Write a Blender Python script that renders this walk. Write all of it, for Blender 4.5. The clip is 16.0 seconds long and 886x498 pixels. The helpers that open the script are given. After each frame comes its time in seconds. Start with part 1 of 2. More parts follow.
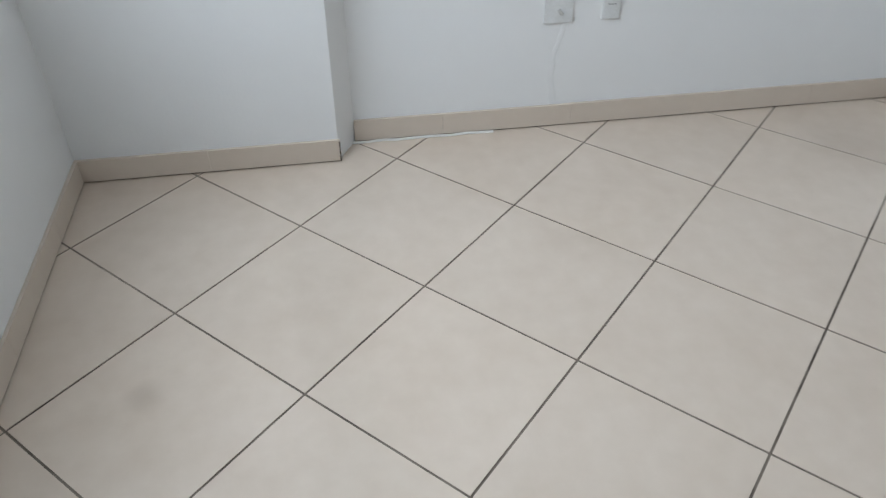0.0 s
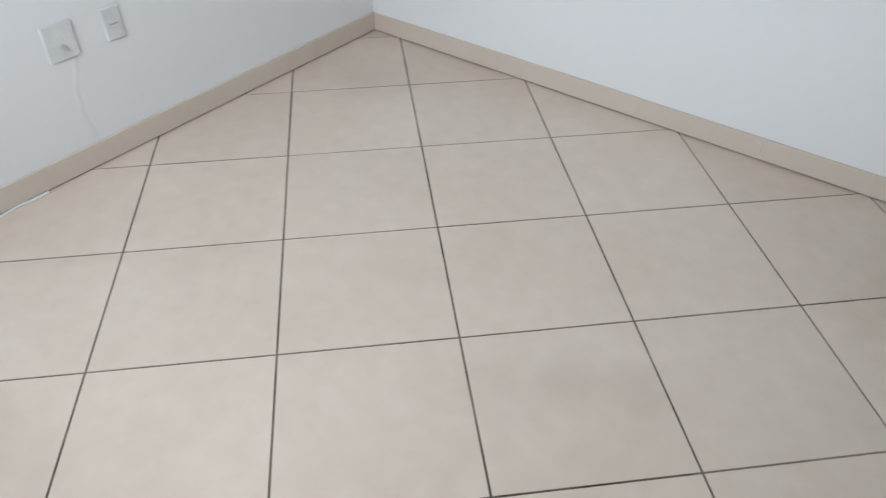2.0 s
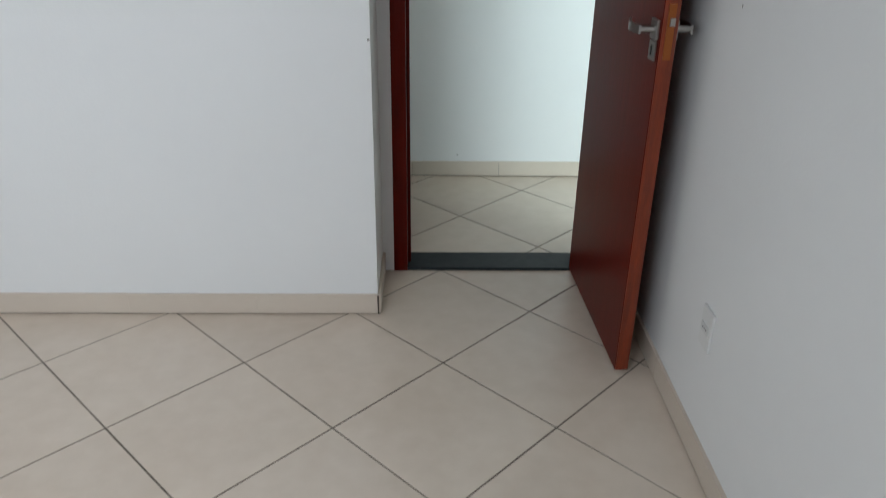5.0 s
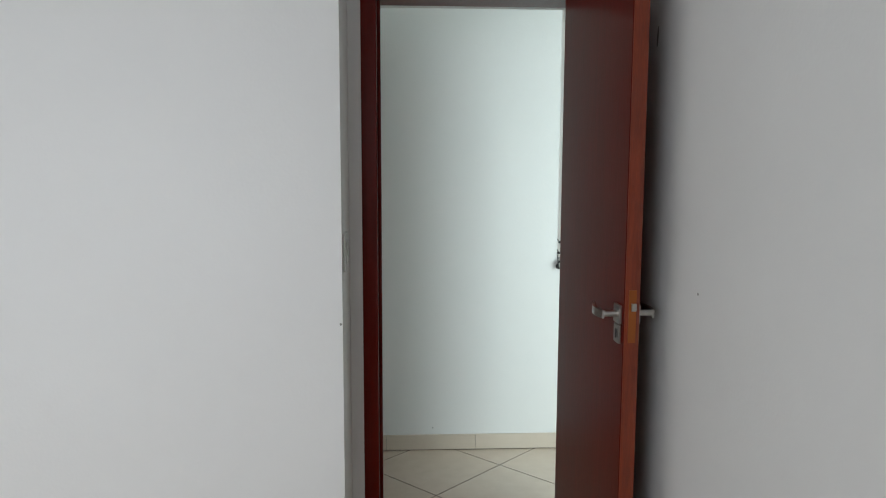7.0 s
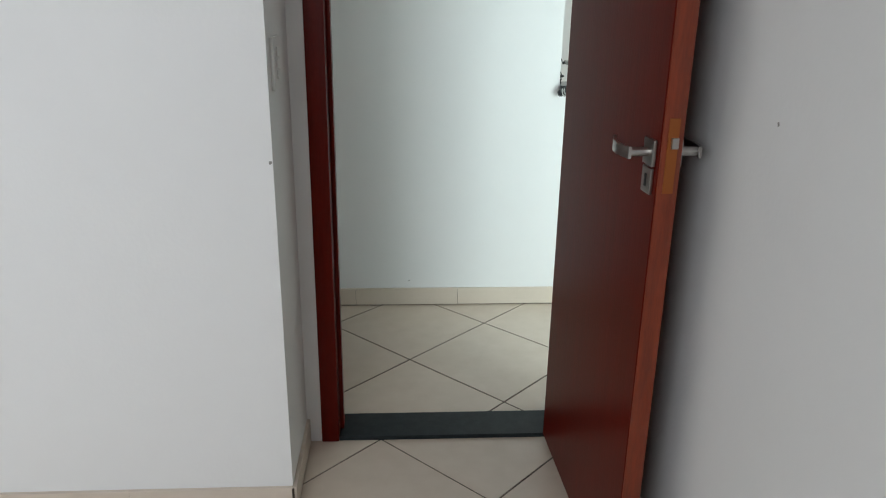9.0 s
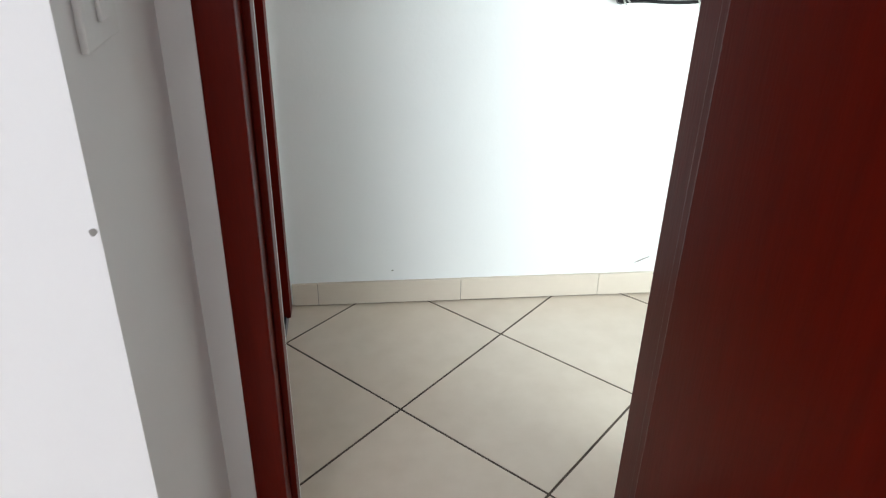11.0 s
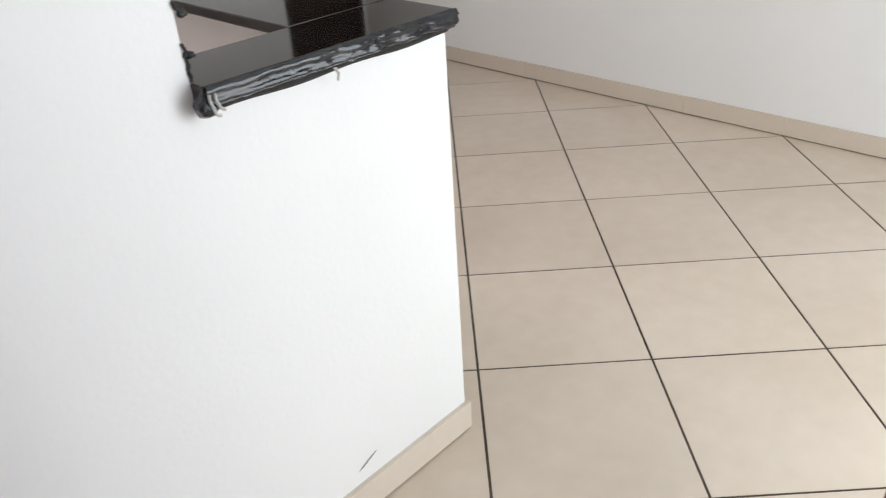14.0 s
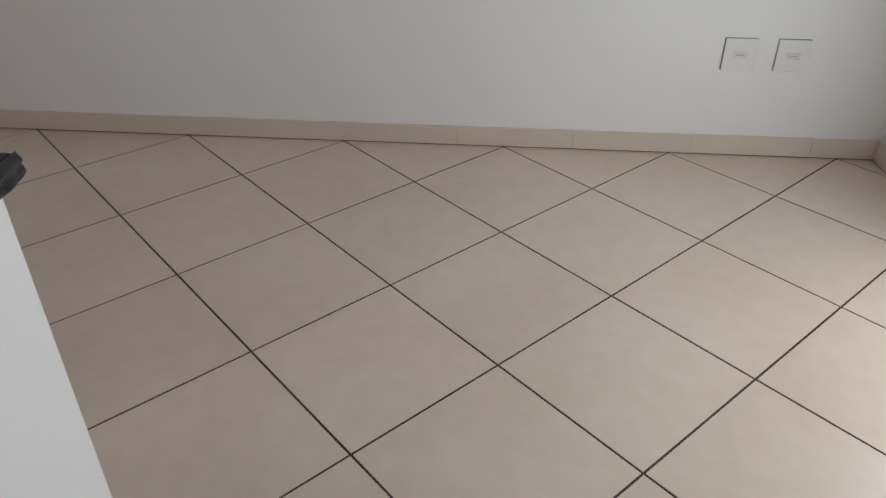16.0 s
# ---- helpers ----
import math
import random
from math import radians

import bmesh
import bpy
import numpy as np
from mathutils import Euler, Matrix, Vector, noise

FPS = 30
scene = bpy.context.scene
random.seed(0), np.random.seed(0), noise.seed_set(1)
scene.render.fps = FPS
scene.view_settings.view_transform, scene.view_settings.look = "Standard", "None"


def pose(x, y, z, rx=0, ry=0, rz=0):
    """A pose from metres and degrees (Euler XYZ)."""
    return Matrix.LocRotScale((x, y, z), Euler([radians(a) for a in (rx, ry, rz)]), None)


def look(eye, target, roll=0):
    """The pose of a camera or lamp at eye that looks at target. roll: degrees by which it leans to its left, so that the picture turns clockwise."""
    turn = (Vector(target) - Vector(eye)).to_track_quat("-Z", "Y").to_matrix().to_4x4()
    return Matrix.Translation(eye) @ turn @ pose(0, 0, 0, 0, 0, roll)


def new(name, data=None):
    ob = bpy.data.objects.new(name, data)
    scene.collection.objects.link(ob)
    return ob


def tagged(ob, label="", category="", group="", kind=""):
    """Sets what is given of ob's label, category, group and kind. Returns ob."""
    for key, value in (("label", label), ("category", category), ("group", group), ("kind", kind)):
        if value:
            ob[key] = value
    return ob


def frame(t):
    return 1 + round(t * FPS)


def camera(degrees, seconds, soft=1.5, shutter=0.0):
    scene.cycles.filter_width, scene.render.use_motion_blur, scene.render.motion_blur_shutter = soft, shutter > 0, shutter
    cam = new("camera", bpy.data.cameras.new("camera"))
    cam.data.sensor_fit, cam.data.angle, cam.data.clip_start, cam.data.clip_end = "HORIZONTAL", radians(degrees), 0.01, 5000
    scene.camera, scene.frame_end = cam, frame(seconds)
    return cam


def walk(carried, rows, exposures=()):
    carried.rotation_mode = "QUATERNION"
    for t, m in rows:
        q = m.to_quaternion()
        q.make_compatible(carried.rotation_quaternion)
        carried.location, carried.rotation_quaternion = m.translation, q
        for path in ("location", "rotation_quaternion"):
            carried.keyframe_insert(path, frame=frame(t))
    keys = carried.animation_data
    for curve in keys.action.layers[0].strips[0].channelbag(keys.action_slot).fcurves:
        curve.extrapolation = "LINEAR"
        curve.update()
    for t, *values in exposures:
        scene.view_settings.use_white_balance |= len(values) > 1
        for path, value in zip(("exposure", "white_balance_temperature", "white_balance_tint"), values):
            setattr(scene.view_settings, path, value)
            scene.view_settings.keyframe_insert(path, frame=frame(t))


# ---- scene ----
cam = camera(61.1, 16.0, soft=1.1, shutter=0.25)
PATH = [
    (0, (0.191, -1.464, 1.315), (-1.345, -1.212, 0.06), -0.0),
    (0.5, (0.214, -1.575, 1.337), (-1.245, -1.067, 0.067), -2.6),
    (1, (0.157, -1.614, 1.325), (-1.163, -0.829, 0.045), -3.2),
    (1.5, (0.12, -1.649, 1.339), (-1.025, -0.627, 0.058), -2.6),
    (2, (0.127, -1.688, 1.368), (-0.815, -0.473, 0.089), -0.1),
    (2.5, (0.086, -1.713, 1.348), (-0.559, -0.301, 0.087), -0.5),
    (3, (0.091, -1.704, 1.356), (-0.278, -0.223, 0.064), -1.9),
    (3.5, (0.156, -1.691, 1.356), (-0.056, -0.175, 0.067), -2.0),
    (4, (0.229, -1.683, 1.368), (0.121, -0.161, 0.075), -1.7),
    (4.5, (0.243, -1.69, 1.403), (0.26, -0.06, 0.244), 0.4),
    (5, (0.266, -1.681, 1.402), (0.308, 0.11, 0.512), 0.8),
    (5.2, (0.27, -1.685, 1.407), (0.316, 0.159, 0.622), 0.8),
    (7.5, (0.3, -1.612, 1.469), (0.405, 0.374, 1.254), 0.1),
    (8, (0.335, -1.494, 1.425), (0.429, 0.471, 1.065), 0.2),
    (10.3, (0.389, -0.362, 1.302), (0.552, 1.463, 0.499), 1.8),
    (10.5, (0.369, -0.25, 1.295), (0.537, 1.569, 0.48), 1.8),
    (11, (0.343, -0.038, 1.285), (0.544, 1.714, 0.342), 1.3),
    (11.5, (0.346, 0.181, 1.265), (0.605, 1.919, 0.31), -0.1),
    (12, (0.349, 0.374, 1.265), (0.804, 2.044, 0.264), -0.3),
    (12.5, (0.387, 0.584, 1.219), (1.205, 2.111, 0.22), -0.5),
    (13, (0.429, 0.795, 1.268), (1.495, 2.161, 0.27), -1.4),
    (13.5, (0.508, 0.985, 1.265), (1.609, 2.315, 0.257), -1.9),
    (14, (0.585, 1.103, 1.267), (1.793, 2.322, 0.239), -3.7),
    (14.5, (0.65, 1.24, 1.246), (2.042, 2.153, 0.138), -2.6),
    (15, (0.717, 1.384, 1.248), (2.259, 1.917, 0.091), -1.3),
    (15.5, (0.785, 1.452, 1.28), (2.416, 1.714, 0.152), 0.2),
    (16, (0.894, 1.512, 1.288), (2.56, 1.64, 0.189), 0.2),
]
EXPOSURES = [(0, -0.6, 6100, 10), (1, -0.52, 6150, 11), (2, -0.42, 6200, 11), (3, -0.54, 6350, 12), (4, -0.56, 6300, 11), (5, -0.7, 6350, 11), (7.5, -0.72, 6650, 12), (8, -0.7, 6650, 12), (10.3, -0.23, 6500, 12), (11, 0.02, 6600, 17), (11.5, 0.08, 6650, 20), (12, 0.05, 6700, 24), (13, -0.22, 6850, 28), (13.5, -0.52, 6950, 28), (14, -0.57, 6950, 28), (14.5, -0.72, 6900, 28), (15, -1.3, 6950, 29), (15.5, -1.22, 6850, 27), (16, -1.66, 7000, 30)]
walk(cam, [(t, look(eye, target, roll)) for t, eye, target, roll in PATH], EXPOSURES)

# ---- plan ----
H = 2.6          # ceiling height
WB, W0, W2, W3 = -2.045, -2.265, 0.625, 0.985   # bedroom wall planes
RX = 0.092       # side of the door recess
DY0, DY1 = 0.95, 1.125   # wall of the bedroom door
CY = 2.005       # corridor wall
LX, LY = 3.605, 0.065    # living room walls
END = 1.517      # end of the half wall
T = 0.45         # tile pitch

# ---- light ----
world = bpy.data.worlds.new("sky")
scene.world = world
world.use_nodes = True
wn = world.node_tree
sky = wn.nodes.new("ShaderNodeTexSky")
sky.sky_type, sky.sun_disc = "NISHITA", False
sky.sun_elevation, sky.sun_rotation = radians(55), radians(20)
wn.links.new(sky.outputs[0], wn.nodes["Background"].inputs[0])
wn.nodes["Background"].inputs[1].default_value = 0.1

sun = new("sun", bpy.data.lights.new("sun", "SUN"))
sun.data.energy, sun.data.angle, sun.data.color = 1.0, radians(12), (1, 0.96, 0.9)
sun.matrix_world = look((3, 8, 11), (0, 0, 0))


def window_light(name, eye, target, w, h, watts, colour, spread):
    ob = new(name, bpy.data.lights.new(name, "AREA"))
    ob.data.shape, ob.data.size, ob.data.size_y = "RECTANGLE", w, h
    ob.data.energy, ob.data.color, ob.data.spread = watts, colour, radians(spread)
    ob.matrix_world = look(eye, target)


# daylight in the openings of the bedroom window, the living room's glass door and an added kitchen window
window_light("bedroom_daylight", (-0.85, W0 - 0.02, 1.6), (-0.85, 0, 1.3), 1.4, 1.1, 38, (0.86, 0.935, 1.0), 180)
window_light("bedroom_skylight", (-0.85, W0 - 0.01, 1.75), (-1.15, 0.1, 0.0), 1.3, 0.7, 9, (0.86, 0.935, 1.0), 100)
window_light("living_daylight", (2.2, LY + 0.02, 1.1), (2.15, 3, 0.9), 1.25, 2.0, 74, (0.78, 0.985, 1.0), 180)
# fill lamp that brightens the nook behind the counter
window_light("kitchen_fill", (0.8, 4.695, 1.6), (0.8, 2.5, 0.8), 0.9, 0.9, 22, (1.0, 0.95, 0.92), 170)

# ---- materials ----


def material(name, colour, rough=0.5, metal=0.0, vary=0.0, scale=6.0, bump=0.0, bump_scale=60.0, per_object=0.0, dark=None, stretch=(1, 1, 1), coat=0.0, spec=0.5, stains=()):
    """Paint, ceramic, stone or wood: a broad stain, a fine grain, a relief and a small shift from piece to piece."""
    m = bpy.data.materials.new(name)
    m.use_nodes = True
    t = m.node_tree
    b = t.nodes["Principled BSDF"]
    b.inputs["Roughness"].default_value, b.inputs["Metallic"].default_value = rough, metal
    b.inputs["Coat Weight"].default_value = coat
    b.inputs["Coat Roughness"].default_value = 0.12
    b.inputs["Specular IOR Level"].default_value = spec
    co = t.nodes.new("ShaderNodeNewGeometry").outputs["Position"]
    mp = t.nodes.new("ShaderNodeMapping")
    mp.inputs["Scale"].default_value = stretch
    t.links.new(co, mp.inputs[0])
    dark = dark or [c * 0.8 for c in colour]
    n1, n2 = t.nodes.new("ShaderNodeTexNoise"), t.nodes.new("ShaderNodeTexNoise")
    n1.inputs["Scale"].default_value, n2.inputs["Scale"].default_value = scale, scale * 9
    n1.inputs["Detail"].default_value = n2.inputs["Detail"].default_value = 5
    for n in (n1, n2):
        t.links.new(mp.outputs[0], n.inputs["Vector"])
    add = t.nodes.new("ShaderNodeMix")
    add.inputs[0].default_value = 0.35
    t.links.new(n1.outputs[0], add.inputs[2])
    t.links.new(n2.outputs[0], add.inputs[3])
    ramp = t.nodes.new("ShaderNodeMapRange")
    ramp.inputs[1].default_value, ramp.inputs[2].default_value = 0.35, 0.65
    ramp.inputs[3].default_value, ramp.inputs[4].default_value = vary, 0.0
    t.links.new(add.outputs[0], ramp.inputs[0])
    mix = t.nodes.new("ShaderNodeMix")
    mix.data_type = "RGBA"
    mix.inputs[6].default_value, mix.inputs[7].default_value = (*colour, 1), (*dark, 1)
    t.links.new(ramp.outputs[0], mix.inputs[0])
    out = mix.outputs[2]
    if per_object:
        info = t.nodes.new("ShaderNodeObjectInfo")
        r2 = t.nodes.new("ShaderNodeMapRange")
        r2.inputs[3].default_value, r2.inputs[4].default_value = 1 - per_object, 1 + per_object
        t.links.new(info.outputs["Random"], r2.inputs[0])
        hsv = t.nodes.new("ShaderNodeHueSaturation")
        t.links.new(r2.outputs[0], hsv.inputs["Value"])
        t.links.new(out, hsv.inputs["Color"])
        out = hsv.outputs[0]
    for (sx, sy, size, depth) in stains:
        off = t.nodes.new("ShaderNodeVectorMath")
        off.operation = "MULTIPLY_ADD"
        off.inputs[1].default_value = (0.16, 0.16, 0)
        t.links.new(n1.outputs[1], off.inputs[0])
        t.links.new(co, off.inputs[2])
        far = t.nodes.new("ShaderNodeVectorMath")
        far.operation = "DISTANCE"
        far.inputs[1].default_value = (sx + 0.08, sy + 0.08, 0)
        t.links.new(off.outputs[0], far.inputs[0])
        fade = t.nodes.new("ShaderNodeMapRange")
        fade.interpolation_type = "SMOOTHSTEP"
        fade.inputs[2].default_value = size
        fade.inputs[3].default_value, fade.inputs[4].default_value = depth, 0.0
        t.links.new(far.outputs["Value"], fade.inputs[0])
        dirt = t.nodes.new("ShaderNodeMix")
        dirt.data_type = "RGBA"
        dirt.inputs[7].default_value = (0.33, 0.26, 0.20, 1)
        t.links.new(fade.outputs[0], dirt.inputs[0])
        t.links.new(out, dirt.inputs[6])
        out = dirt.outputs[2]
    t.links.new(out, b.inputs["Base Color"])
    if bump:
        n3 = t.nodes.new("ShaderNodeTexNoise")
        n3.inputs["Scale"].default_value, n3.inputs["Detail"].default_value = bump_scale, 4
        t.links.new(mp.outputs[0], n3.inputs["Vector"])
        bp = t.nodes.new("ShaderNodeBump")
        bp.inputs["Strength"].default_value, bp.inputs["Distance"].default_value = bump, 0.004
        t.links.new(n3.outputs[0], bp.inputs["Height"])
        t.links.new(bp.outputs[0], b.inputs["Normal"])
    return m


# dirty patches on the floor: x, y, size, strength
STAINS = [(-0.345, -0.575, 0.12, 0.26), (-0.22, -0.50, 0.11, 0.2), (-0.45, -0.70, 0.2, 0.12), (-1.016, -1.935, 0.06, 0.3), (0.55, -0.3, 0.2, 0.15), (-1.75, 0.25, 0.25, 0.2), (1.62, 1.62, 0.2, 0.13), (2.2, 2.6, 0.3, 0.12)]
WALL = material("white_wall_paint", (0.80, 0.80, 0.79), 0.55, vary=0.25, scale=1.6, dark=(0.74, 0.74, 0.73), bump=0.10, bump_scale=90)
CEILING = material("ceiling_paint", (0.82, 0.82, 0.81), 0.7, vary=0.2, scale=1.2, bump=0.1)
TILE = material("cream_floor_tile", (0.70, 0.598, 0.498), 0.27, vary=0.7, scale=1.7, dark=(0.585, 0.480, 0.380), bump=0.05, bump_scale=25, per_object=0.03, stains=STAINS)
SKIRT = material("beige_skirting_tile", (0.64, 0.555, 0.465), 0.42, vary=0.35, scale=5, dark=(0.57, 0.48, 0.395), bump=0.08, bump_scale=40, per_object=0.015)
GROUT = material("dirty_grout", (0.30, 0.25, 0.20), 0.9, vary=1.0, scale=1.6, dark=(0.05, 0.036, 0.028), bump=0.3, bump_scale=200)
GROUT_BROWN = material("brown_grout", (0.11, 0.08, 0.06), 0.9, vary=0.9, scale=4, dark=(0.035, 0.025, 0.018), bump=0.3, bump_scale=200)
PATCH = material("patched_plaster", (0.785, 0.785, 0.775), 0.65, vary=0.6, scale=14, dark=(0.745, 0.745, 0.735), bump=0.3)
WOOD = material("red_brown_varnished_wood", (0.115, 0.0050, 0.0014), 0.34, vary=0.7, scale=7, dark=(0.075, 0.0032, 0.001), stretch=(6, 6, 0.5), bump=0.06, bump_scale=30, spec=0.11)
EDGE_WOOD = material("orange_brown_wood_edge", (0.25, 0.036, 0.008), 0.4, vary=0.7, scale=7, dark=(0.09, 0.012, 0.004), stretch=(6, 6, 0.6), bump=0.06)
DARK_WOOD = material("dark_brown_stained_wood", (0.020, 0.011, 0.007), 0.45, vary=0.7, scale=7, dark=(0.012, 0.007, 0.005), stretch=(6, 6, 0.5), bump=0.06, bump_scale=30, spec=0.2)
STONE = material("dark_granite_sill", (0.012, 0.017, 0.019), 0.42, vary=0.6, scale=40, dark=(0.03, 0.037, 0.04), bump=0.04, spec=0.2)
GRANITE = material("black_polished_granite", (0.009, 0.007, 0.006), 0.07, vary=0.8, scale=60, dark=(0.022, 0.017, 0.014), bump=0.02, bump_scale=12)
# faint pale streaks mixed into the film's colour draw its silvery highlights
FILM = material("crumpled_black_film", (0.010, 0.011, 0.014), 0.12, vary=0.1, scale=14, dark=(0.22, 0.22, 0.23), bump=0.5, bump_scale=30, stretch=(0.6, 2, 2))
STEEL = material("brushed_steel", (0.42, 0.40, 0.38), 0.28, 1.0, vary=0.5, scale=20, stretch=(1, 1, 8))
BRASS = material("dull_brass", (0.32, 0.09, 0.014), 0.45, 0.35, vary=0.6, scale=25)
PLASTIC = material("white_plastic_plate", (0.76, 0.76, 0.74), 0.35, vary=0.2, scale=9)
GREY = material("grey_dusty_plastic", (0.74, 0.745, 0.735), 0.6, vary=0.9, scale=16, dark=(0.60, 0.60, 0.58))
BLACK = material("black_rubber", (0.015, 0.015, 0.016), 0.5, vary=0.4, scale=20)
CAULK = material("white_putty", (0.78, 0.76, 0.72), 0.6, vary=0.5, scale=20, bump=0.3)
SCUFF_AND_SHADE = material("grey_scuff_and_shade", (0.36, 0.34, 0.31), 0.8, vary=0.7, scale=30, dark=(0.2, 0.19, 0.18))
STUB = material("dusty_grey_wire", (0.5, 0.49, 0.46), 0.7, vary=0.6, scale=40, dark=(0.36, 0.35, 0.33))
ALU = material("white_aluminium", (0.7, 0.7, 0.7), 0.35, 0.3, vary=0.2)
GROUND = material("dull_ground", (0.2, 0.19, 0.16), 0.9, vary=0.6, scale=0.3)

GLASS = bpy.data.materials.new("clear_glass")
GLASS.use_nodes = True
gb = GLASS.node_tree.nodes["Principled BSDF"]
gb.inputs["Transmission Weight"].default_value, gb.inputs["Roughness"].default_value = 1.0, 0.02
gb.inputs["Base Color"].default_value = (0.9, 0.98, 0.95, 1)

# ---- building helpers ----


def add_box(bm, x0, x1, y0, y1, z0, z1, bevel=0.0):
    g = bmesh.ops.create_cube(bm, size=1.0, matrix=Matrix.Translation(((x0 + x1) / 2, (y0 + y1) / 2, (z0 + z1) / 2)) @ Matrix.Diagonal((x1 - x0, y1 - y0, z1 - z0, 1)))
    if bevel:
        edges = list({e for v in g["verts"] for e in v.link_edges})
        bmesh.ops.bevel(bm, geom=edges, offset=bevel, segments=2, profile=0.6, affect="EDGES")


def add_prism(bm, poly, z0, z1):
    low = [bm.verts.new((x, y, z0)) for x, y in poly]
    top = [bm.verts.new((x, y, z1)) for x, y in poly]
    bm.faces.new(top)
    bm.faces.new(low[::-1])
    n = len(poly)
    for i in range(n):
        bm.faces.new((low[i], low[(i + 1) % n], top[(i + 1) % n], top[i]))


def add_tube(bm, points, radius, sides=8):
    """A round bar along a line of points."""
    rings = []
    for i, p in enumerate(points):
        a, b = Vector(points[max(i - 1, 0)]), Vector(points[min(i + 1, len(points) - 1)])
        q = (b - a).to_track_quat("Z", "Y")
        rings.append([bm.verts.new(Vector(p) + q @ Vector((radius * math.cos(k * math.tau / sides), radius * math.sin(k * math.tau / sides), 0))) for k in range(sides)])
    for r0, r1 in zip(rings, rings[1:]):
        for k in range(sides):
            bm.faces.new((r0[k], r0[(k + 1) % sides], r1[(k + 1) % sides], r1[k]))
    bm.faces.new(rings[0][::-1])
    bm.faces.new(rings[-1])


def mesh_of(name, bm, mat):
    me = bpy.data.meshes.new(name)
    bmesh.ops.recalc_face_normals(bm, faces=bm.faces)
    bm.to_mesh(me)
    bm.free()
    me.materials.append(mat)
    return me


def part(name, bm, mat, parent, label=""):
    ob = new(name, mesh_of(name, bm, mat))
    ob.parent = parent
    return tagged(ob, label)


def boxes(*dims, bevel=0.0):
    bm = bmesh.new()
    for d in dims:
        add_box(bm, *d, bevel=bevel)
    return bm


def structure(name, bm, mat, label, category):
    return tagged(new(name, mesh_of(name, bm, mat)), label, category, kind="structure")


def thing(name, place, label, category, group=""):
    ob = new(name)
    ob.empty_display_size = 0.05
    ob.matrix_world = pose(*place)
    return tagged(ob, label, category, group)



# ---- structure: bedroom ----
structure("wall_west", boxes((WB - 0.15, WB, W0 - 0.15, W2 + 0.15, 0, H)), WALL, "white painted bedroom wall with two socket plates", "wall")
bm = bmesh.new()
add_prism(bm, [(WB, W0), (-1.932, W0), (-1.932, -1.458), (WB, -1.400)], 0, H)
structure("wall_pier", bm, WALL, "white painted pier standing proud of wall", "wall")
structure("wall_south", boxes((WB, -1.65, W0 - 0.15, W0, 0, H), (-0.15, 1.13, W0 - 0.15, W0, 0, H), (-1.65, -0.15, W0 - 0.15, W0, 0, 1.05), (-1.65, -0.15, W0 - 0.15, W0, 2.15, H)), WALL, "white painted bedroom wall with a window", "wall")
structure("wall_north", boxes((WB, -0.05, W2, W2 + 0.15, 0, H), (-0.05, RX, W2, DY1, 0, H)), WALL, "white painted bedroom wall beside the door recess", "wall")
structure("wall_east", boxes((W3, 1.13, W0, DY0, 0, H)), WALL, "white painted bedroom wall behind the open door", "wall")
structure("wall_door", boxes((RX, 0.14, DY0, DY1, 0, H), (0.915, 1.13, DY0, DY1, 0, H), (0.14, 0.915, DY0, DY1, 2.055, H), (0.14, 0.189, 1.096, DY1, 0, 2.055), (0.189, 0.872, 1.088, DY1, 2.0, 2.055)), WALL, "white painted wall round the bedroom doorway", "wall")
structure("ceiling_bedroom", boxes((WB - 0.15, 1.13, W0 - 0.15, DY1, H, H + 0.12)), CEILING, "plain white bedroom ceiling", "ceiling")

# ---- structure: corridor, kitchen, living room ----
structure("wall_corridor_west", boxes((-0.05, 0.098, DY1, 1.15, 0, H), (-0.05, 0.098, 1.15, 1.932, 2.06, H), (-0.05, 0.098, 1.985, CY, 0, H), (-0.05, 0.098, 1.932, 1.985, 2.06, H)), WALL, "white painted end wall of the corridor", "wall")
structure("wall_corridor", boxes((-0.05, 1.036, CY, CY + 0.11, 0, H)), WALL, "white painted corridor wall facing the doorway", "wall")
structure("wall_half", boxes((1.036, END, CY, CY + 0.11, 0, 0.936), (1.43, END, CY + 0.11, 3.1, 0, 0.936)), WALL, "white painted half wall under the counter", "wall")
structure("wall_kitchen", boxes((-0.2, -0.05, CY, 4.68, 0, H)), WALL, "plain kitchen wall", "wall")
structure("wall_living_north", boxes((-0.05, 0.3, 4.68, 4.83, 0, H), (1.3, 3.03, 4.68, 4.83, 0, H), (3.585, LX, 4.68, 4.83, 0, H), (3.03, 3.585, 4.68, 4.83, 2.12, H), (0.3, 1.3, 4.68, 4.83, 0, 1.1), (0.3, 1.3, 4.68, 4.83, 2.1, H)), WALL, "plain white wall with the added kitchen window", "wall")
structure("wall_living_east", boxes((LX, LX + 0.15, LY - 0.15, 4.83, 0, H)), WALL, "white painted living room wall with two sockets", "wall")
structure("wall_living_south", boxes((1.13, 1.55, LY - 0.15, LY, 0, H), (2.85, LX, LY - 0.15, LY, 0, H), (1.55, 2.85, LY - 0.15, LY, 2.12, H)), WALL, "white living room wall with a glass door", "wall")
structure("ceiling_living", boxes((-0.2, LX + 0.15, DY1, 4.83, H, H + 0.12), (1.13, LX + 0.15, LY - 0.15, DY1, H, H + 0.12)), CEILING, "plain white living room ceiling", "ceiling")
structure("ground", boxes((-400, 400, -400, 400, -3.2, -3.0)), GROUND, "plain ground far below the flat", "ground")


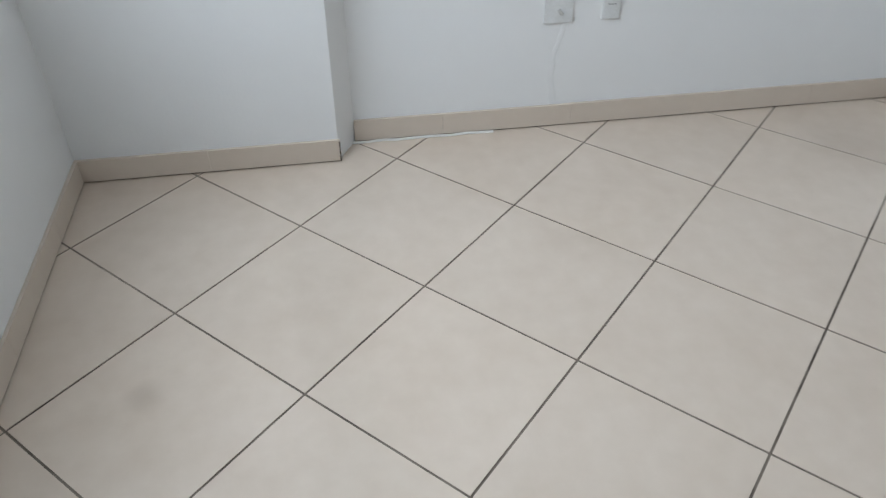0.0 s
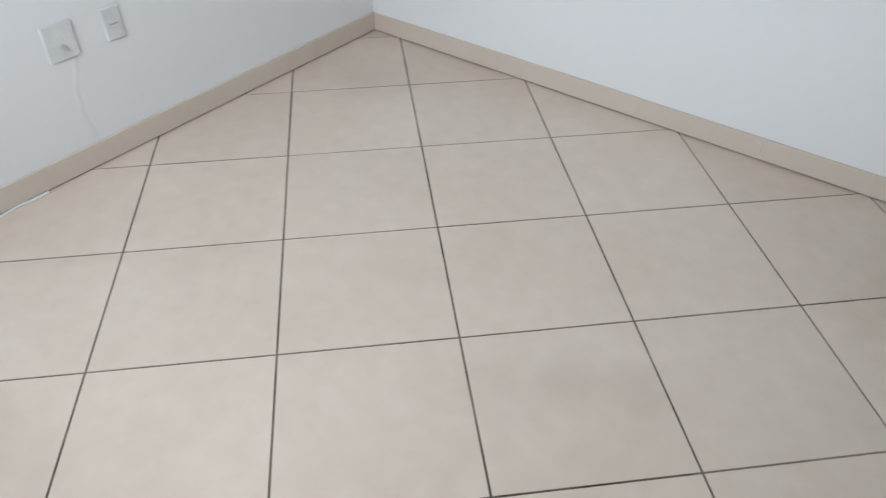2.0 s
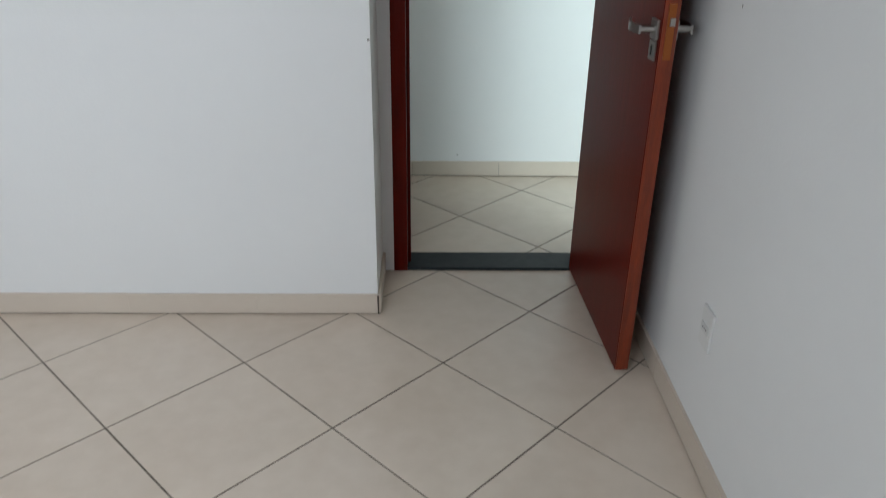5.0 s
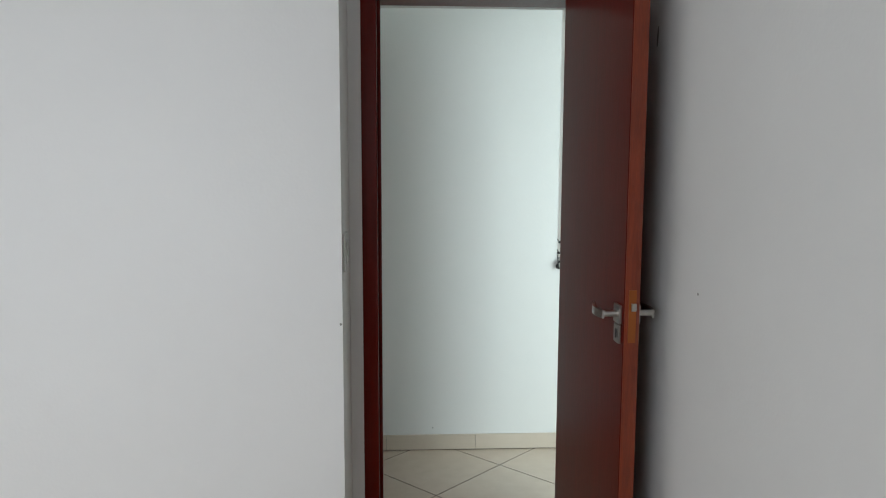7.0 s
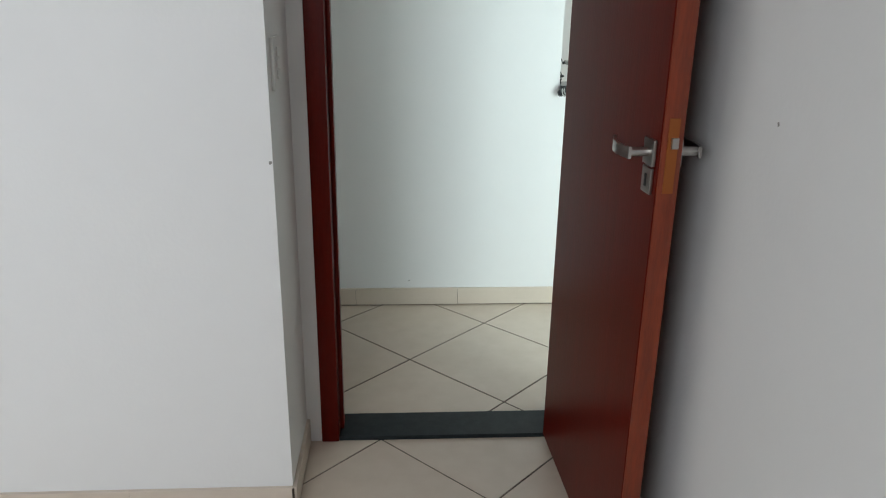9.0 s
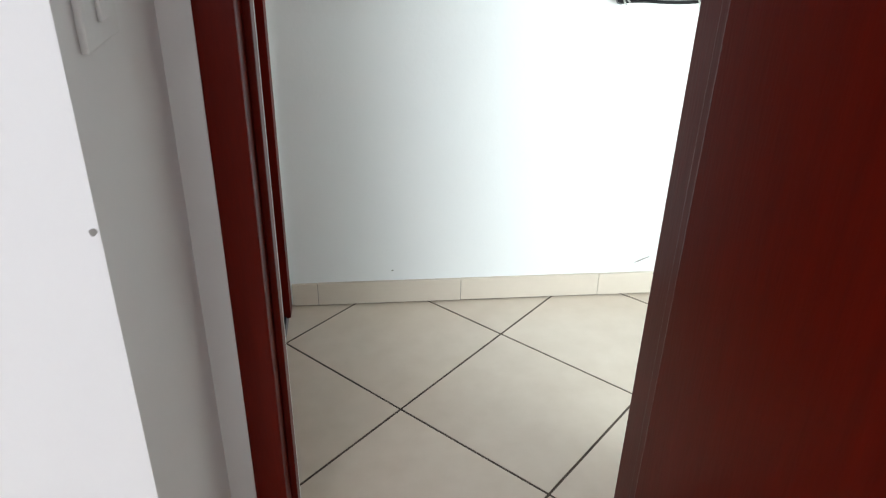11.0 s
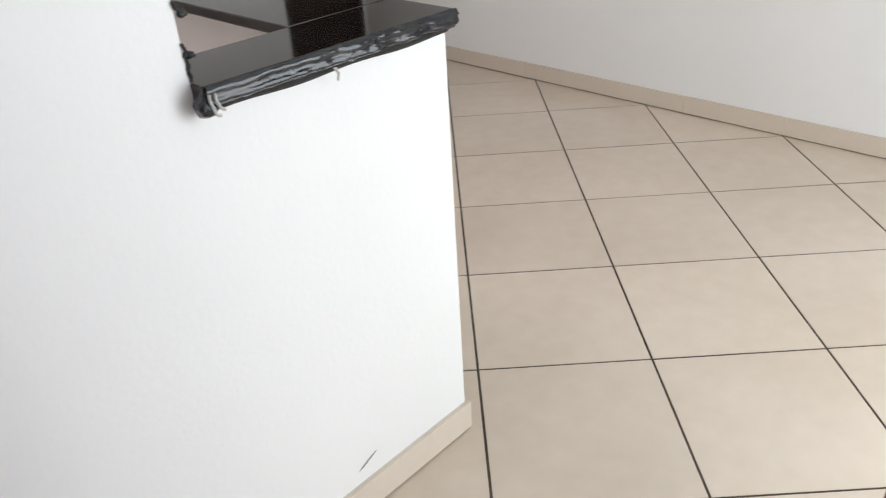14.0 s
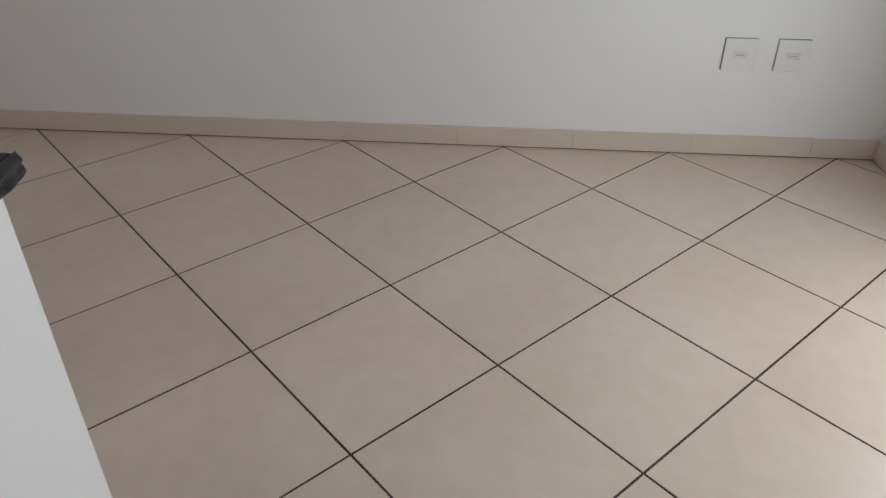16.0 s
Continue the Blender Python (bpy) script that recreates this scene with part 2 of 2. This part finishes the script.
def window(name, x0, x1, y, z0, z1, label, bars):
    root = structure(name, boxes((x0, x1, y - 0.03, y + 0.03, z0, z0 + 0.05), (x0, x1, y - 0.03, y + 0.03, z1 - 0.05, z1)), ALU, label, "window")
    step = (x1 - x0) / bars
    for i in range(bars + 1):
        cx = min(max(x0 + i * step, x0 + 0.025), x1 - 0.025)
        part("window_frame", boxes((cx - 0.025, cx + 0.025, y - 0.028, y + 0.028, z0 + 0.05, z1 - 0.05)), ALU, root)
    for i in range(bars):
        p = part("pane", boxes((x0 + i * step + 0.025, x0 + (i + 1) * step - 0.025, y - 0.003, y + 0.003, z0 + 0.05, z1 - 0.05)), GLASS, root)
        p.visible_shadow = False
    return root


window("window_1", -1.65, -0.15, W0 - 0.09, 1.05, 2.15, "white aluminium sliding bedroom window", 2)
window("window_2", 1.55, 2.85, LY - 0.09, 0.0, 2.12, "white aluminium sliding glass door", 2)

# unseen window, added to go with the kitchen's fill lamp
window("window_3", 0.3, 1.3, 4.77, 1.1, 2.1, "white aluminium sliding kitchen window, unseen, added for light", 2)

# ---- bedroom doorway ----
door_frame = structure("door_frame", boxes((0.136, 0.189, DY0 - 0.006, 1.096, 0, 2.045), bevel=0.004), WOOD, "red-brown varnished wooden frame of the bedroom door", "door frame")
part("jamb", boxes((0.872, 0.917, DY0 - 0.006, DY1 + 0.004, 0, 2.045), bevel=0.004), WOOD, door_frame)
part("head", boxes((0.189, 0.868, DY0 - 0.006, 1.088, 2.0, 2.049), bevel=0.004), WOOD, door_frame)
part("door_stop", boxes((0.189, 0.201, 0.995, 1.03, 0.015, 2.0), bevel=0.002), WOOD, door_frame)
part("door_stop", boxes((0.860, 0.872, 0.995, 1.03, 0.015, 2.0), bevel=0.002), WOOD, door_frame)
structure("threshold", boxes((0.189, 0.868, 0.952, 1.088, -0.01, 0.012), bevel=0.002), STONE, "dark grey-green granite threshold under the door", "threshold")

door = thing("door", (0.869, 0.944, 0.012, 0, 0, 2.5), "red-brown varnished wooden door standing open against wall", "door")
# leaf in its own axes: hinge at the origin, the leaf runs towards -y
part("leaf", boxes((-0.042, 0.0, -0.685, 0.0, 0.004, 1.985), bevel=0.003), WOOD, door)
part("edge_band", boxes((-0.0405, -0.0015, -0.6885, -0.6845, 0.006, 1.983)), EDGE_WOOD, door, "orange-brown lipping along the door's edge")


def lever(side):
    """Rose, curved lever and keyhole plate on one face of the leaf."""
    s = -1 if side < 0 else 1
    x = -0.042 if side < 0 else 0.0
    rose = part("rose", boxes((min(x, x + s * 0.008), max(x, x + s * 0.008), -0.672, -0.622, 1.019, 1.069), bevel=0.002), STEEL, door, "square brushed steel rose")
    bm = bmesh.new()
    add_tube(bm, [(x + s * 0.006, -0.647, 1.044), (x + s * 0.046, -0.647, 1.044)], 0.009, 12)
    part("neck", bm, STEEL, rose)
    bm = bmesh.new()
    n = 16
    ring = []
    for i in range(n + 1):
        u = i / n
        y = -0.660 + 0.124 * u
        d = 0.047 + 0.010 * math.sin(math.pi * u) - 0.012 * u * u
        ring.append([bm.verts.new((x + s * (d + a), y, 1.044 + b)) for a, b in ((-0.003, -0.011), (0.003, -0.011), (0.003, 0.011), (-0.003, 0.011))])
    for r0, r1 in zip(ring, ring[1:]):
        for k in range(4):
            bm.faces.new((r0[k], r0[(k + 1) % 4], r1[(k + 1) % 4], r1[k]))
    bm.faces.new(ring[0][::-1])
    bm.faces.new(ring[-1])
    part("handle", bm, STEEL, rose, "flat curved brushed steel lever")
    key = part("keyhole_plate", boxes((min(x, x + s * 0.007), max(x, x + s * 0.007), -0.669, -0.625, 0.965, 1.015), bevel=0.002), STEEL, door)
    part("keyhole", boxes((min(x + s * 0.006, x + s * 0.0085), max(x + s * 0.006, x + s * 0.0085), -0.651, -0.643, 0.978, 1.002)), BLACK, key)


lever(-1)
lever(1)
part("latch_plate", boxes((-0.031, -0.011, -0.6905, -0.687, 0.973, 1.113)), BRASS, door, "dull brass latch plate")
part("latch", boxes((-0.025, -0.012, -0.697, -0.69, 1.058, 1.078), bevel=0.001), STEEL, door)
for z in (0.2, 1.03, 1.75):
    hinge = part("hinge", boxes((0.868, 0.8725, 0.983, 0.993, z - 0.034, z + 0.002), bevel=0.001), BRASS, door_frame, "small brass butt hinge on the jamb")
    part("knuckle", boxes((0.867, 0.8725, 0.982, 0.991, z + 0.005, z + 0.040), bevel=0.0015), BRASS, hinge)

# ---- second doorway at the corridor's end ----
door_2 = structure("door_2", boxes((-0.048, -0.014, 1.2, 1.885, 0.012, 2.01)), WOOD, "closed red-brown door at the corridor's end", "door")
part("jamb", boxes((-0.05, 0.104, 1.15, 1.2, 0, 2.06), bevel=0.003), WOOD, door_2)
part("jamb", boxes((-0.05, 0.104, 1.932, 1.985, 0, 2.06), bevel=0.003), WOOD, door_2)
part("head", boxes((-0.05, 0.104, 1.2, 1.932, 2.01, 2.058), bevel=0.003), WOOD, door_2)
structure("threshold_2", boxes((-0.05, 0.09, 1.2, 1.932, -0.01, 0.006)), STONE, "black granite threshold at the corridor's end", "threshold")

# unseen dark door at the living room's far end, added to be mirrored in the counter
reflection_door = structure("reflection_door", boxes((3.08, 3.535, 4.715, 4.755, 0.012, 2.07), bevel=0.003), DARK_WOOD, "unseen dark brown door, added for the counter's dark reflection", "door")
part("jamb", boxes((3.032, 3.08, 4.675, 4.82, 0, 2.118), bevel=0.003), DARK_WOOD, reflection_door)
part("jamb", boxes((3.535, 3.583, 4.675, 4.82, 0, 2.118), bevel=0.003), DARK_WOOD, reflection_door)
part("head", boxes((3.08, 3.535, 4.675, 4.82, 2.072, 2.118), bevel=0.003), DARK_WOOD, reflection_door)
structure("threshold_3", boxes((3.08, 3.535, 4.68, 4.82, -0.01, 0.006)), STONE, "black granite threshold under the added door", "threshold")

# ---- counter ----
counter = thing("counter", (1.28, 2.05, 0.936), "black polished granite counter on the half wall", "counter")


def local(bm, ob):
    bmesh.ops.translate(bm, vec=-ob.matrix_world.translation, verts=bm.verts)
    return bm


part("top", local(boxes((1.036, 1.514, 1.976, 2.128, 0.9365, 0.968), bevel=0.003), counter), GRANITE, counter)
part("return_top", local(boxes((1.285, 1.514, 2.130, 3.1, 0.9485, 0.9675), bevel=0.003), counter), GRANITE, counter)
bm = bmesh.new()
n = 90
rows = []
profile = [(-0.001, 0.9688), (-0.005, 0.965), (-0.007, 0.960), (-0.004, 0.956), (-0.006, 0.951), (-0.009, 0.947), (-0.004, 0.942), (0.004, 0.939), (0.028, 0.939)]
for i in range(n + 1):
    x = 1.038 + (1.515 - 1.038) * i / n
    row = []
    for k, (dy, z) in enumerate(profile):
        w = 0.0042 * noise.noise(Vector((x * 26, k * 0.55, 2.0))) + 0.0022 * noise.noise(Vector((x * 75, k * 1.1, 7.0)))
        if k in (0, len(profile) - 1):
            w = 0
        row.append(bm.verts.new((x, 1.9745 + dy + min(w, 0.0022), z + 0.5 * w)))
    rows.append(row)
for r0, r1 in zip(rows, rows[1:]):
    for k in range(len(profile) - 1):
        f = bm.faces.new((r0[k], r0[k + 1], r1[k + 1], r1[k]))
        f.smooth = True
part("edge_film", local(bm, counter), FILM, counter, "crumpled shiny black film on the front edge")
bm = bmesh.new()
add_tube(bm, [(1.04 + 0.475 * i / 20, 1.999, 0.928 + 0.002 * math.sin(i * 0.7)) for i in range(21)], 0.0045, 6)
part("cable", local(bm, counter), BLACK, counter, "thin black cable under the front edge")
bm = bmesh.new()
bmesh.ops.create_icosphere(bm, subdivisions=3, radius=0.016, matrix=Matrix.Translation((1.040, 1.984, 0.942)) @ Matrix.Diagonal((0.8, 0.9, 1.2, 1)))
for v in bm.verts:
    v.co += 0.006 * noise.noise_vector(v.co * 70)
part("film_knot", local(bm, counter), FILM, counter, "crumpled knot of film at the counter's end")
for dx, drop in ((0.004, 0.030), (0.012, 0.024)):
    bm = bmesh.new()
    add_tube(bm, [(1.038 + dx, 1.972, 0.962), (1.034 + dx, 1.966, 0.950), (1.040 + dx, 1.968, 0.962 - drop), (1.048 + dx, 1.972, 0.956 - drop)], 0.0024, 6)
    part("torn_scrap", local(bm, counter), STUB, counter, "torn pale scrap of film")
bm = bmesh.new()
add_tube(bm, [(1.255, 1.985, 0.938), (1.257, 1.976, 0.927), (1.262, 1.985, 0.914)], 0.0025, 6)
part("film_tag", local(bm, counter), CAULK, counter, "torn white scrap of film")

# ---- plates, sockets, marks ----


def plate(name, place, label, category, w, h, kind_of, mat=PLASTIC, group=""):
    """A wall plate in its own axes: it faces -y, its centre at the origin."""
    root = thing(name, place, label, category, group)
    part("cover", boxes((-w / 2, w / 2, -0.008, 0, -h / 2, h / 2), bevel=0.0025), mat, root)
    if kind_of == "switch":
        for i in range(3):
            z = (i - 1) * 0.026
            part("rocker", boxes((-0.013, 0.013, -0.0125, -0.008, z - 0.011, z + 0.011), bevel=0.002), mat, root)
    elif kind_of == "socket":
        body = part("socket_body", boxes((-0.024, 0.024, -0.0105, -0.008, -0.012, 0.012), bevel=0.001), GREY, root, "pale grey socket insert")
        for dx in (-0.010, 0.0, 0.010):
            bm = bmesh.new()
            add_tube(bm, [(dx, -0.0101, 0), (dx, -0.0112, 0)], 0.0022, 8)
            part("pin_hole", bm, BLACK, body)
    else:
        bm = bmesh.new()
        add_tube(bm, [(0.0, -0.0081, -0.01), (0.004, -0.010, -0.016), (0.012, -0.0095, -0.026)], 0.006, 7)
        part("wire_stub", bm, STUB, root, "grey stub of wire")
    return root


plate("wall_plate", (WB, -0.728, 0.427, 0, 0, 90), "grey scuffed wall plate with a wire stub", "wall plate", 0.095, 0.11, "blank", GREY)
plate("wall_plate", (WB, -0.553, 0.425, 0, 0, 90), "small grey scuffed wall plate with socket", "wall plate", 0.06, 0.10, "socket", GREY)
plate("wall_socket", (W3, -0.065, 0.375, 0, 0, -90), "white socket plate low on the bedroom wall", "socket", 0.07, 0.11, "socket")
plate("light_switch", (RX, 0.720, 1.172, 0, 0, 90), "white triple light switch in the door recess", "light switch", 0.10, 0.118, "switch")
plate("wall_socket", (LX, 0.655, 0.395, 0, 0, -90), "white square socket plate, dark strips at top and side", "socket", 0.115, 0.115, "socket", group="living room sockets")
plate("wall_socket", (LX, 0.47, 0.395, 0, 0, -90), "white square socket plate, dark strips at top and side", "socket", 0.115, 0.115, "socket", group="living room sockets")
# grey strips that draw the shade along the top and one side of those two plates
for y in (0.655, 0.47):
    structure("plate_gap_shade", boxes((LX - 0.004, LX - 0.001, y - 0.05, y + 0.0605, 0.4515, 0.455), (LX - 0.004, LX - 0.001, y + 0.0568, y + 0.0605, 0.34, 0.4515)), SCUFF_AND_SHADE, "grey strips drawn as the shaded gap at a socket plate", "gap")


def scuff(place, w, h, label, mat=SCUFF_AND_SHADE, lean=0):
    bm = bmesh.new()
    n = 9
    ring = [bm.verts.new((w / 2 * math.cos(a) * random.uniform(0.6, 1), -0.001, h / 2 * math.sin(a) * random.uniform(0.6, 1))) for a in (math.tau * i / n for i in range(n))]
    back = [bm.verts.new((v.co.x, 0.002, v.co.z)) for v in ring]
    bm.faces.new(ring)
    for i in range(n):
        bm.faces.new((ring[i], ring[(i + 1) % n], back[(i + 1) % n], back[i]))
    ob = structure("scuff", bm, mat, label, "scuff")
    ob.matrix_world = pose(*place) @ pose(0, 0, 0, 0, lean, 0)


scuff((1.225, CY, 0.125, 0, 0, 0), 0.06, 0.007, "dark scratch above the corridor skirting", lean=-24)
scuff((0.42, CY, 0.115, 0, 0, 0), 0.008, 0.006, "small chip above the corridor skirting")
scuff((RX - 0.006, W2, 0.958, 0, 0, 0), 0.010, 0.010, "small dark chip on the wall's corner", SCUFF_AND_SHADE)
scuff((W3, 0.45, 1.80, 0, 0, -90), 0.012, 0.075, "thin dark scratch high on the wall", lean=8)
scuff((W3, 0.089, 1.144, 0, 0, -90), 0.006, 0.008, "small dark nail hole in the wall")
# black film and sealant left on the wall's edge over the counter
residue = thing("sealant_residue", (1.036, CY, 0.968), "black sealant and film scraps on the wall's edge", "sealant")
bm = bmesh.new()
add_tube(bm, [(0.002 + 0.0015 * math.sin(i * 1.9), -0.002, 0.002 + 0.0055 * i) for i in range(9)], 0.0028, 6)
part("strip", bm, BLACK, residue)
for z, reach in ((0.036, 0.018), (0.088, 0.020)):
    bm = bmesh.new()
    bmesh.ops.create_icosphere(bm, subdivisions=2, radius=0.0055, matrix=Matrix.Translation((reach * 0.5, 0, z)) @ Matrix.Diagonal((1.3, 0.8, 0.9, 1)))
    for v in bm.verts:
        v.co += 0.003 * noise.noise_vector(v.co * 90)
    add_tube(bm, [(0.0, -0.002, z + 0.016), (0.003, -0.003, z + 0.006), (reach * 0.8, -0.002, z - 0.003)], 0.0022, 6)
    part("scrap", bm, BLACK, residue)
# sloppy white putty along the joint of wall and floor
bm = bmesh.new()
add_tube(bm, [(WB + 0.017 + 0.002 * math.sin(i * 1.3), -1.42 + 0.031 * i, 0.002 + 0.001 * math.sin(i * 2.1)) for i in range(17)], 0.005, 6)
tagged(new("putty_bead", mesh_of("putty_bead", bm, CAULK)), "white putty bead along the skirting", "putty")

# plastered-over chase running down from the wall plate
bm = bmesh.new()
cells = []
for i in range(15):
    u = i / 14
    y = -0.70 - 0.03 * math.sin(u * 2.6) + 0.012 * noise.noise(Vector((u * 4, 3, 0)))
    w = 0.010 + 0.005 * noise.noise(Vector((u * 6, 0, 1)))
    z = 0.37 - 0.285 * u
    cells.append([bm.verts.new((WB + d, y + e, z)) for d, e in ((0.0, -w), (0.0012, -w * 0.6), (0.0012, w * 0.6), (0.0, w))])
for r0, r1 in zip(cells, cells[1:]):
    for k in range(3):
        bm.faces.new((r0[k], r0[k + 1], r1[k + 1], r1[k]))
structure("plaster_patch", bm, PATCH, "faint plastered chase under the wall plate", "plaster patch")
# open dark joints at the outer corners of the skirting
structure("corner_joint", boxes((RX - 0.001, RX + 0.004, W2 - 0.0135, W2 - 0.009, 0.004, 0.077)), GROUT_BROWN, "open dark joint at the skirting corner", "joint")
structure("corner_joint", boxes((-1.924, -1.9195, -1.4555, -1.4515, 0.004, 0.074)), GROUT_BROWN, "open dark joint at the pier's skirting corner", "joint")

# ---- skirting, tile by tile ----


def skirting(name, a, b, first, normal, label, gap=0.0002):
    """A run of skirting tiles from a to b on the floor; first: the length of the first piece; normal: into the room."""
    a, b, nrm = Vector((*a, 0)), Vector((*b, 0)), Vector((*normal, 0))
    run = (b - a).normalized()
    length = (b - a).length
    root = thing(name, (a.x, a.y, 0), label, "skirting")
    root["kind"] = "structure"
    m = Matrix((run.to_4d(), nrm.to_4d(), (0, 0, 1, 0), (0, 0, 0, 1))).transposed()
    m[0][3] = m[1][3] = m[2][3] = 0
    m[3][3] = 1
    bm = boxes((0.001, length - 0.001, 0.0, 0.0072, 0.002, 0.074))
    bm.transform(m)
    part("joint_grout", bm, GROUT_BROWN, root, "dark grout between skirting tiles")
    s, e = 0.0, first
    while s < length - 0.002:
        e = min(e, length)
        lift = random.uniform(-0.0008, 0.0008)
        bm = boxes((s + gap, e - gap, 0.0, 0.010 + random.uniform(0, 0.0012), 0.0045, 0.080 + lift), bevel=0.0009)
        bm.transform(m)
        part("skirting_tile", bm, SKIRT, root)
        s, e = e, e + T
    return root


skirting("baseboard_1", (WB, -1.40), (WB, W2), 0.3, (1, 0), "beige ceramic skirting along the bedroom wall")
skirting("baseboard_2", (-1.932, W0), (-1.932, -1.452), 0.4, (1, 0), "beige ceramic skirting along the pier")
skirting("baseboard_3", (WB + 0.012, W2), (RX, W2), 0.35, (0, -1), "beige ceramic skirting beside the door recess")
skirting("baseboard_4", (W3, W0), (W3, DY0), 0.25, (-1, 0), "beige ceramic skirting behind the open door")
skirting("baseboard_5", (-1.92, W0), (W3 - 0.012, W0), 0.3, (0, 1), "beige ceramic skirting under the window")
skirting("baseboard_6", (0.106, CY), (END + 0.01, CY), 0.08, (0, -1), "cream ceramic skirting along the corridor wall", 0.0007)
skirting("baseboard_7", (LX, LY), (LX, 4.68), 0.25, (-1, 0), "beige ceramic skirting along the living room wall", 0.0004)
skirting("baseboard_8", (2.85, LY), (LX - 0.012, LY), 0.3, (0, 1), "beige ceramic skirting beside the glass door")
skirting("baseboard_9", (END, CY + 0.002), (END, 3.1), 0.4, (1, 0), "beige ceramic skirting round the half wall's end")
skirting("baseboard_10", (RX, W2 - 0.008), (RX, DY0), 0.33, (1, 0), "beige ceramic skirting in the door recess")

# ---- floors, tile by tile ----


def clip(poly, x0, x1, y0, y1):
    for axis, limit, sign in ((0, x0, 1), (0, x1, -1), (1, y0, 1), (1, y1, -1)):
        out = []
        for p, q in zip(poly, poly[1:] + poly[:1]):
            dp, dq = sign * (p[axis] - limit), sign * (q[axis] - limit)
            if dp >= 0:
                out.append(p)
            if (dp >= 0) != (dq >= 0):
                u = dp / (dp - dq)
                out.append((p[0] + u * (q[0] - p[0]), p[1] + u * (q[1] - p[1])))
        poly = out
        if len(poly) < 3:
            return []
    return poly


def tile_floor(name, ox, oy, rects, label, grout, gap):
    """Square tiles laid at 45 degrees to the walls; (ox, oy) is a crossing of the joints."""
    root = structure(name, boxes(*[(x0, x1, y0, y1, -0.12, -0.0018) for x0, x1, y0, y1 in rects]), grout, label, "floor")
    d = T / math.sqrt(2)
    r = (T - gap) / math.sqrt(2)
    square = [(r, 0), (0, r), (-r, 0), (0, -r)]
    whole = None
    for i in range(-14, 15):
        for j in range(-14, 15):
            if (i + j) % 2 == 0:
                continue
            cx, cy = ox + d * i, oy + d * j
            pieces = [clip([(cx + x, cy + y) for x, y in square], *q) for q in rects]
            pieces = [p for p in pieces if p]
            if not pieces:
                continue
            full = any(q[0] + d < cx < q[1] - d and q[2] + d < cy < q[3] - d for q in rects)
            if full and whole:
                me = whole
            else:
                bm = bmesh.new()
                for p in ([square] if full else [[(x - cx, y - cy) for x, y in p] for p in pieces]):
                    add_prism(bm, p, -0.008, 0.0)
                me = mesh_of("tile", bm, TILE)
                if full:
                    whole = me
            ob = new("tile", me)
            ob.parent = root
            ob.location = (cx, cy, random.uniform(-0.0003, 0.0003))
    return root


tile_floor("floor_bedroom", 0, 0, [(WB, RX, W0, W2), (RX, W3, W0, DY0)], "cream ceramic tiles laid diagonally, dark dirty joints", GROUT, 0.0058)
tile_floor("floor_living", 2.644, 1.80, [(0.098, 1.13, DY1 - 0.036, CY), (1.13, END, LY, CY), (END, LX, LY, 4.68), (-0.05, 1.43, CY + 0.11, 4.68)], "cream ceramic tiles laid diagonally, brown joints", GROUT_BROWN, 0.0066)
